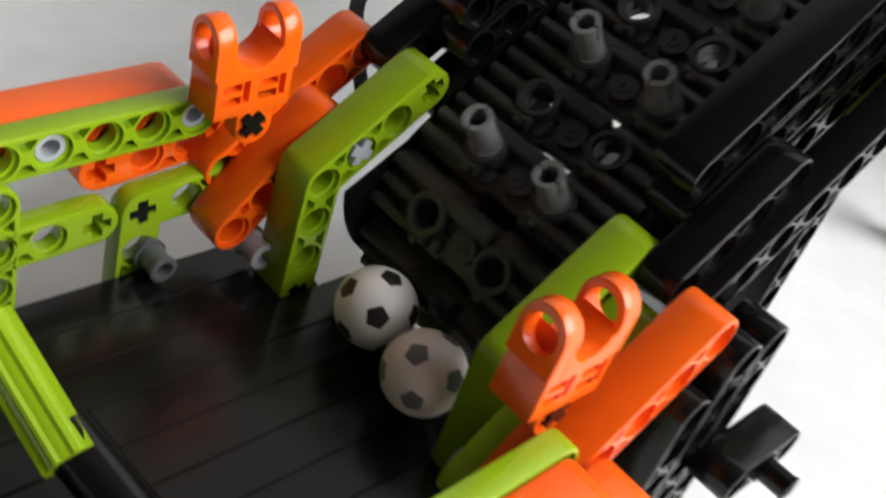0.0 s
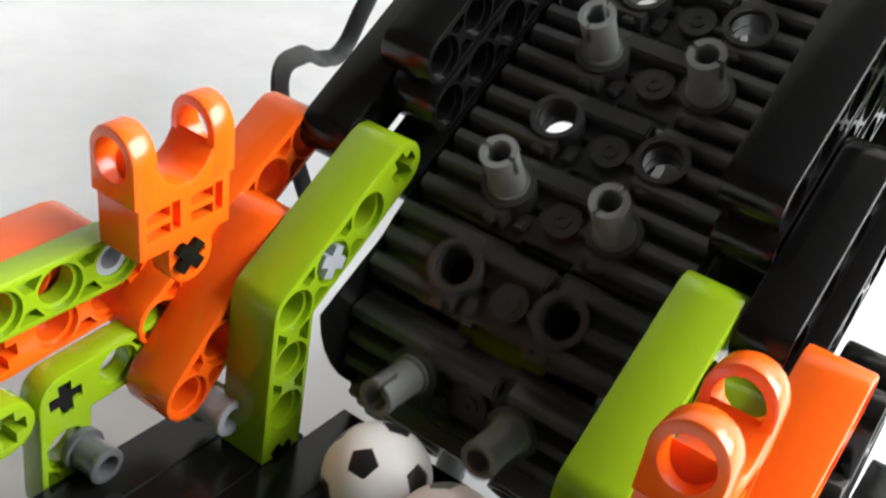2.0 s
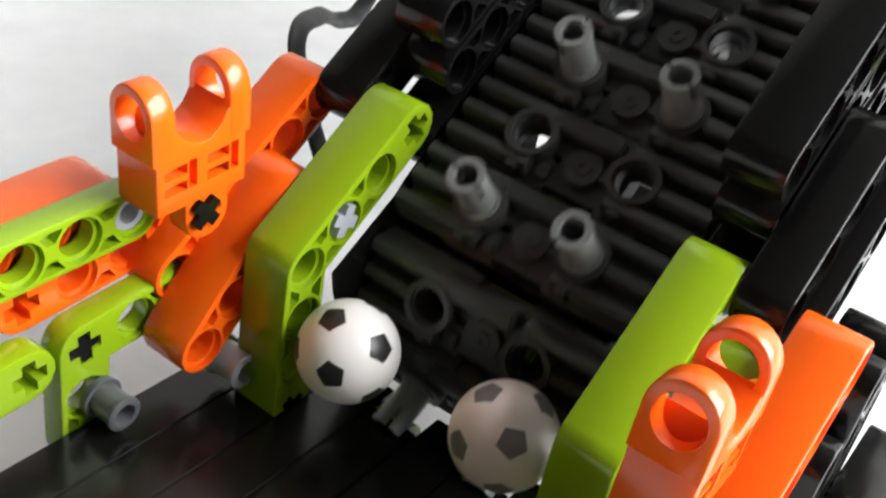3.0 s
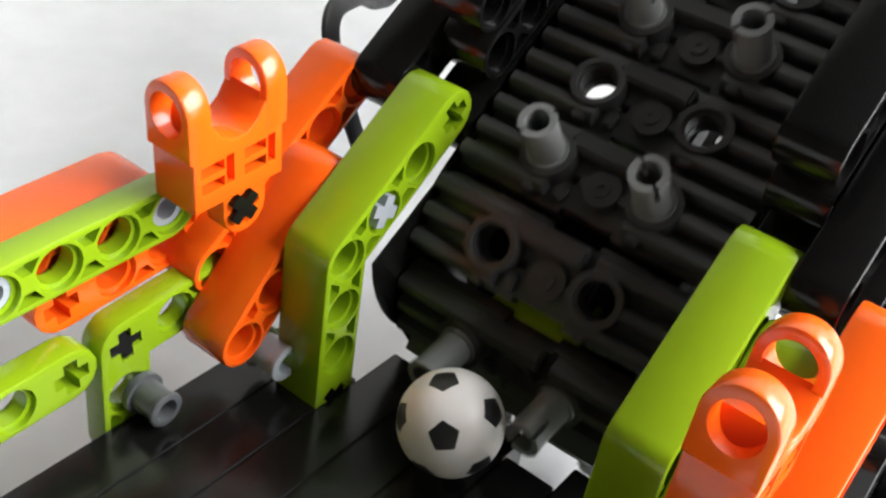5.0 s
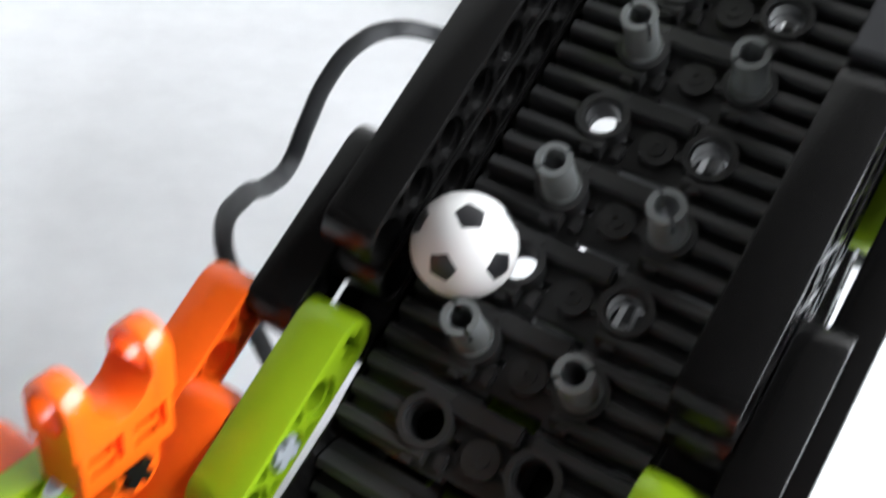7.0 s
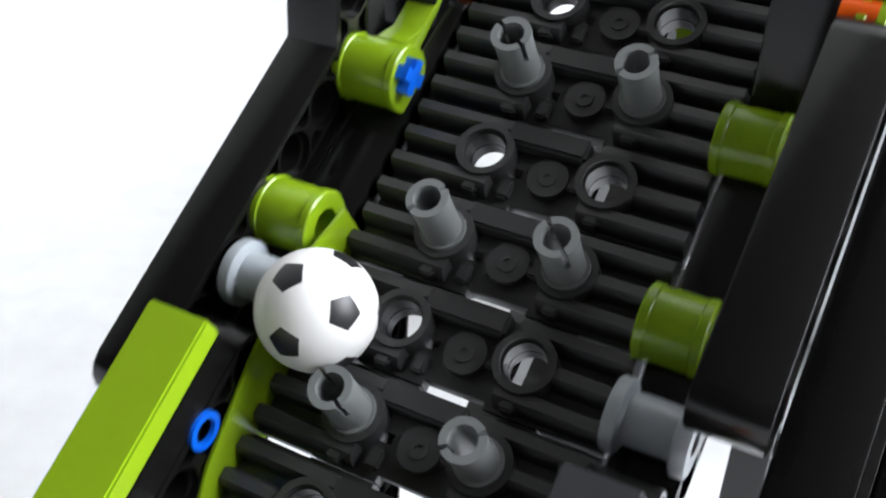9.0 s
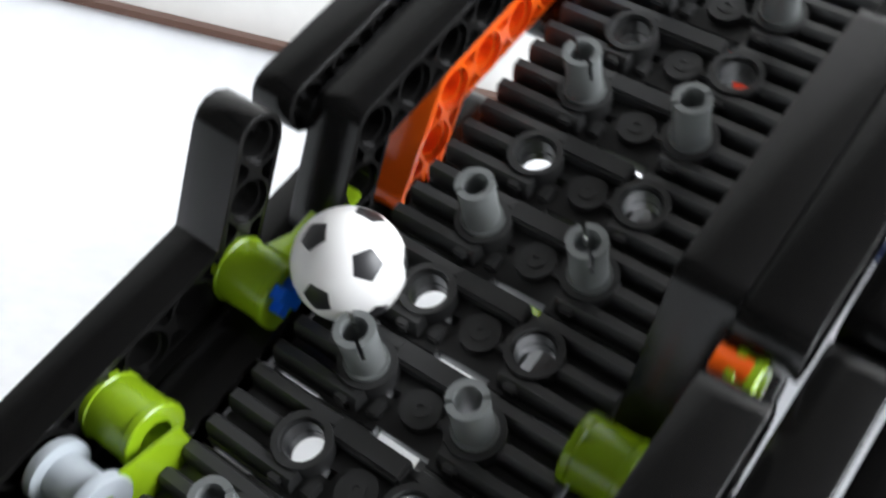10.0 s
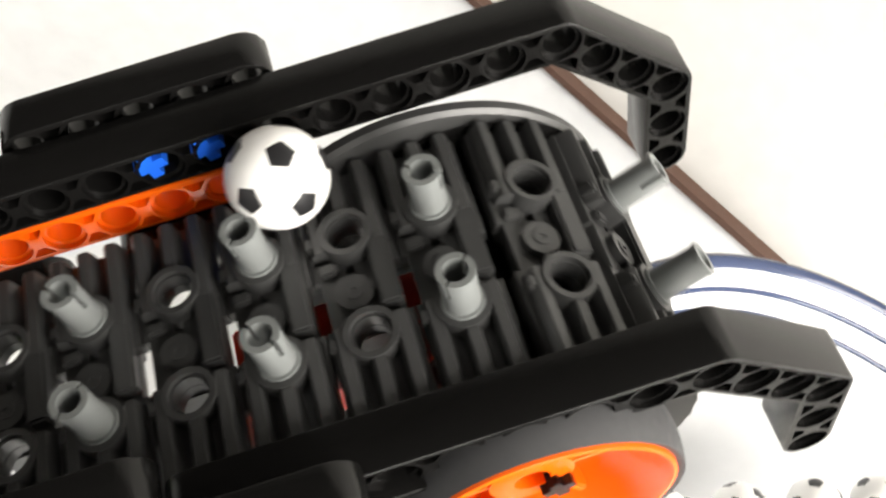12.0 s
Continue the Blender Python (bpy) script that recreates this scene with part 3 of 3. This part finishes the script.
spool(upright(-28) @ pose(92.0 * MM, 4.0 * MM, 0), "light grey plastic bushing on an axle")
spool(upright(19.5) @ pose(92.0 * MM, 2.0 * MM, 0), "light grey plastic bushing on an axle")
bm = bmesh.new()
tube(bm, 0, 2.3, 0, 4, 16)
ob = part("connector_pin", bm, ORANGE)
ob.matrix_basis = upright(27.9) @ pose(139.7 * MM, 10.9 * MM, 0)
tagged(ob, "orange pin end between black beams", "pin")
# blue ring in the brick under the lime tile
pin(upright(-20.2) @ pose(73.0 * MM, 6.4 * MM, 0), BLUE, "bright blue pin end in the rail under the lime tile", 2.3, 0.6, False)

# ---- wheels under the belt ----
for u, n in ((U_LOW, -FACE - R_WRAP), (U_TOP, LIFT - FACE - R_WRAP)):
    spr = thing("sprocket", "black toothed wheel inside the tread belt", "wheel", "sprockets", m=TILT @ pose(0, u * MM, n * MM))
    bm = bmesh.new()
    tube(bm, 2.4, R_WRAP - 3.4, -14, 14, 40)
    part("drum", moved(bm, ACROSS), BLACK, spr)
    for x in (-20.05, 19.93):
        bm = bmesh.new()
        tube(bm, 2.4, R_WRAP + 4.8, x, x + 0.1, 48)
        part("side_disc", moved(bm, ACROSS), BLACK, spr)
    bm = bmesh.new()
    lp = cross(0, 0, 0.3, 2.3, 0.85)
    a, b = ring(bm, lp, -27), ring(bm, lp, 27)
    strip(bm, a, b)
    bm.faces.new(b)
    bm.faces.new(a[::-1])
    part("axle", moved(bm, ACROSS), BLACK, spr)

GUARD = [(math.cos(q) * 25 - 9, math.sin(q) * 25 - 13) for q in [math.radians(151 + 8 * i) for i in range(30)]]
for v in (-19.72, 19.72):
    bm = bmesh.new()
    slab(bm, GUARD, 0.35, edge=0.05)
    ob = part("guard_plate", bm, BLACK)
    ob.matrix_basis = upright(v)
    tagged(ob, "black round guard plate beside the belt's lower wheel", "plate", "guard plates")

# red and lime cross members seen through the belt
for u, n, mat, lab in ((-22, -14, LIME, "lime green"), (-5, -14, LIME, "lime green"), (150, -16, LIME, "lime green"), (201, -13.6, RED, "red"), (213, -13.6, RED, "red"), (225, -12.6, RED, "red")):
    bm = bmesh.new()
    box(bm, -7, 7, u - 3.8, u + 3.8, n - 3.8, n + 3.8, 0.4)
    ob = part("cross_block", bm, mat)
    ob.matrix_basis = TILT
    tagged(ob, lab + " plastic cross member inside the belt loop", "beam", "cross members")

# struts that carry the conveyor
for s in (-1, 1):
    for u, n in (((60, -4), (200, -6)) if s > 0 else ((112, -4),)):
        y, z = 0.8 * u - 0.6 * n - 6, 0.6 * u + 0.8 * n - 14
        k = int((z - T - 6) // 8)
        beam("strut", [(y + 10, T + 4.2), (y + 10, T + 4.2 + 8 * k)], BLACK, side(24 * s), "black upright beam that carries the conveyor", (), "struts")

# ---- drive wheel ----
wheel = thing("drive_wheel", "orange plastic wheel with a dark grey rubber tyre", "wheel", m=upright(22.2) @ pose(231.8 * MM, -16.5 * MM, 0))
bm = bmesh.new()
lathe(bm, [(18.0, -1), (19.4, -1.5), (20.1, 0.6), (20.4, 3.5), (20.2, 6.2), (19.7, 8.2), (18.8, 7.8), (18.2, 7.2), (18.0, -1)], 64)
part("tyre", bm, TYRE, wheel)
bm = bmesh.new()
lathe(bm, [(17.9, -0.8), (18.7, 7.4), (18.6, 8.3), (18.0, 8.4), (17.4, 7.8), (14.5, 0.2), (12.0, -2.2), (6.5, -2.6), (6.0, 3.2), (4.2, 3.4), (2.6, 3.4), (2.6, -4.0), (17.9, -4.0), (17.9, -0.8)], 64)
for i in range(6):
    sb = bmesh.new()
    box(sb, 5.2, 14.6, -0.7, 0.7, -2.6, 2.6, 0.3)
    moved(sb, Matrix.Rotation(i * math.pi / 3, 4, "Z"))
    me = bpy.data.meshes.new("tmp")
    sb.to_mesh(me)
    sb.free()
    bm.from_mesh(me)
    bpy.data.meshes.remove(me)
part("rim", bm, ORANGE, wheel)
beam("wheel_beam", [(203.5, -15.2), (233.5, -26.3)], BLACK, upright(35.2), "black liftarm in front of the orange wheel")

# ---- guard wheel between the belt and the rail ----
bm = bmesh.new()
lathe(bm, [(20.0, -22.9), (28.2, -22.9), (28.9, -22.3), (28.9, -20.9), (28.2, -20.3), (20.0, -20.3), (20.0, -22.9)], 72)
ob = part("rubber_wheel", bm, RUBBER)
ob.matrix_basis = upright(0) @ pose(229.5 * MM, -21.7 * MM, 0)
tagged(ob, "dark rubber wheel standing beside the belt's top end", "wheel")

# ---- cable ----
cu = bpy.data.curves.new("cable", "CURVE")
cu.dimensions = "3D"
sp = cu.splines.new("BEZIER")
CABLE = [(-34, 53, -12), (-50, 55, -30), (-58, 48, -22), (-60, 40, -17.5), (-60.5, 31.5, -17), (-60, 23.5, -18.5), (-60, 16.5, -21), (-57.5, 10.5, -15.5), (-53.5, 4.5, -5.5), (-50, -2.5, -1), (-46, -8, -6), (-43, -14, -22)]
sp.bezier_points.add(len(CABLE) - 1)
for bp, p in zip(sp.bezier_points, CABLE):
    bp.co = Vector(p) * MM
    bp.handle_left_type = bp.handle_right_type = "AUTO"
    bp.tilt = radians(65)
cu.bevel_depth, cu.bevel_resolution, cu.resolution_u, cu.extrude = 0.55 * MM, 3, 12, 1.05 * MM
cable = new("cable", cu)
cu.materials.append(CABLEGREY)
cable.matrix_basis = TILT
tagged(cable, "black flat cable looping along the outside of the conveyor", "cable")


# ---- bowl and balls ----
bowl = thing("bowl", "deep white bowl with blue-banded rim, full of small balls", "bowl", m=pose(0.050, 0.336, 0) @ Matrix.Diagonal((1.12, 1.12, 1, 1)))
bm = bmesh.new()
lathe(bm, [(0, T + 8), (40, T + 8), (66, T + 40), (84, 20), (93, 60), (95.5, 71), (98, 74), (100.5, 73), (101, 68), (97, 50), (88, 10), (70, T + 34), (48, T), (0, T)], 96)
part("body", bm, CERAMIC, bowl)
for r, z, w, mat in ((99.6, 72.6, 2.4, BANDBLUE), (95.0, 67.5, 1.0, BANDBLUE), (93.2, 60.0, 0.9, BANDBLUE)):
    bm = bmesh.new()
    lathe(bm, [(r + w * math.cos(t), z + w * math.sin(t)) for t in [2 * math.pi * i / 12 for i in range(13)]], 96)
    part("band", bm, mat, bowl, "glossy dark blue band")


def football_mesh():
    """Truncated icosahedron blown up to a ball: 12 dark pentagons on white."""
    g = (1 + 5 ** 0.5) / 2
    vs = [Vector(v).normalized() for a in (1, -1) for b in (g, -g) for v in ((0, a, b), (a, b, 0), (b, 0, a))]
    near = [[j for j in range(12) if j != i and vs[i].dot(vs[j]) > 0.4] for i in range(12)]
    bm = bmesh.new()
    cut = 0.285
    pt = {}
    for i in range(12):
        for j in near[i]:
            pt[i, j] = bm.verts.new(vs[i].lerp(vs[j], cut))

    def around(c, items):
        ax = Vector(c).normalized()
        ref = (items[0].co - ax * items[0].co.dot(ax)).normalized()
        oth = ax.cross(ref)
        return sorted(items, key=lambda v: math.atan2(v.co.dot(oth), v.co.dot(ref)))

    for i in range(12):
        f = bm.faces.new(around(vs[i], [pt[i, j] for j in near[i]]))
        f.material_index = 1
    for i in range(12):
        for j in near[i]:
            for k in near[i]:
                if i < j < k and k in near[j]:
                    bm.faces.new(around(vs[i] + vs[j] + vs[k], [pt[i, j], pt[j, i], pt[j, k], pt[k, j], pt[k, i], pt[i, k]]))
    bmesh.ops.poke(bm, faces=bm.faces[:])
    bmesh.ops.subdivide_edges(bm, edges=bm.edges[:], cuts=4, use_grid_fill=True)
    for v in bm.verts:
        v.co = v.co.normalized() * 7.0 * MM
    return bm


def football(name, label, shell, patch):
    ob = part(name, football_mesh(), [shell, patch])
    for p in ob.data.polygons:
        p.use_smooth = True
    return tagged(ob, label, "ball", "balls")


ball = football("football", "small white plastic football with black pentagons", WHITE, PATCH)
pink = football("football", "small pinkish-white worn plastic football with grey pentagons", PINKISH, WORNPATCH)
rng = random.Random(5)
count = 0
for z, rad, step in ((34, 86, 15.2), (46.5, 92, 15.0), (58.5, 92, 15.0)):
    rows = int(rad // (step * 0.87)) + 1
    for i in range(-rows, rows + 1):
        for j in range(-rows, rows + 1):
            x = (j + 0.5 * (i % 2) + (0.35 if z == 46.5 else 0)) * step + rng.uniform(-0.4, 0.4)
            y = (i + (0.4 if z == 46.5 else 0)) * step * 0.87 + rng.uniform(-0.4, 0.4)
            if math.hypot(x, y) < rad - 3 and -52 < x < 16 and y < 52 and (z > 30 or x < -30):
                copy_thing(ball, pose((50 + x) * MM, (336 + y) * MM, (z + rng.uniform(-1, 1)) * MM, rng.uniform(0, 360), rng.uniform(0, 360), rng.uniform(0, 360)))
                count += 1


# ---- motion ----
def on_belt(k, t, v):
    """Where a ball rests that is pushed up by the pegs of link k."""
    m = TILT @ belt_pose(k * PITCH + travel(t))
    return m @ Vector((v * MM, (7.6 if v > 0 else 8.8 - 2.4 * min(max((t - 7.5) / 3.0, 0.0), 1.0)) * MM, (FACE + 7.0) * MM))


def motions():
    steps = 120
    for k, ob in enumerate(links):
        walk(ob, [(12 * i / steps, belt_pose(k * PITCH + travel(12 * i / steps))) for i in range(steps + 1)])
    # the white ball: rolls about in the hopper, then rides up on link 0
    tray = [(0, -3.8, -26.7, -31), (0.5, -3.4, -25.8, -31), (1.0, -0.6, -25.9, -31), (1.5, -2.2, -25.2, -30.5), (2.0, -3.0, -30.6, -32), (2.5, -12.3, -33.2, -32),
            (3.0, -12.8, -27.5, -26.5), (3.5, -9.6, -24.6, -31), (4.4, -4, -30, -32), (5.5, 0.5, -27.8, -31), (5.7, -8.3, -31.5, -31), (6.0, -9.7, -24.6, -30), (6.2, -12.6, -25.5, -22.0)]
    spin = [(0, (-30, -8, -140)), (1.5, (-15, -3, -160)), (2.5, (2, 4, 167)), (4.5, (20, 12, 178)), (6.5, (39, 23, 171)), (7.0, (64, 26, -171)), (7.5, (73, 34, -152)),
            (9.5, (43, 54, 169)), (10.0, (18, 60, 153)), (10.5, (-32, 75, 107)), (11.0, (26, 84, 168)), (11.5, (-32, 86, 114)), (12.01, (-127, 68, 39))]

    rows = [(t, Vector((x, y, z)) * MM) for t, x, y, z in tray]
    t = 6.4
    while t < 12.01:
        rows.append((round(t, 2), on_belt(0, t, -12.3 - 2.3 * min(1.0, (t - 6.4) / 3.1))))
        t += 0.1
    out = []
    for t, p in rows:
        for (t0, e0), (t1, e1) in zip(spin, spin[1:]):
            if t0 <= t <= t1:
                q0, q1 = Euler([radians(a) for a in e0]).to_quaternion(), Euler([radians(a) for a in e1]).to_quaternion()
                q = q0.slerp(q1, (t - t0) / (t1 - t0))
                break
        out.append((t, Matrix.LocRotScale(p, q, None)))
    walk(ball, out)
    # the pinkish ball: waits beside it, rides up on link 10 and drops off the top into the bowl
    rows = [(0, (11.3, -29.3, -31)), (0.5, (12.5, -26.4, -31)), (1.0, (12.6, -26.0, -31)), (1.5, (11.2, -27.0, -31)), (2.0, (9.6, -33.3, -32)), (2.5, (9.6, -28.3, -31)), (2.8, (10.5, -25.5, -30)), (3.05, (11.5, -25.5, -24))]
    rows = [(t, Vector(p) * MM) for t, p in rows]
    t = 3.3
    while t < 9.85:
        rows.append((round(t, 2), on_belt(10, t, 12.6)))
        t += 0.1
    rows += [(10.0, Vector((12, 232, 162)) * MM), (10.15, Vector((12, 252, 140)) * MM), (10.35, Vector((13, 276, 76)) * MM), (10.6, Vector((16, 286, 58)) * MM), (12.0, Vector((16, 286, 58)) * MM)]
    walk(pink, [(t, Matrix.LocRotScale(p, Euler((0.5 * t, 0.35 * math.sin(t), 0.2 * t)).to_quaternion(), None)) for t, p in rows])


motions()
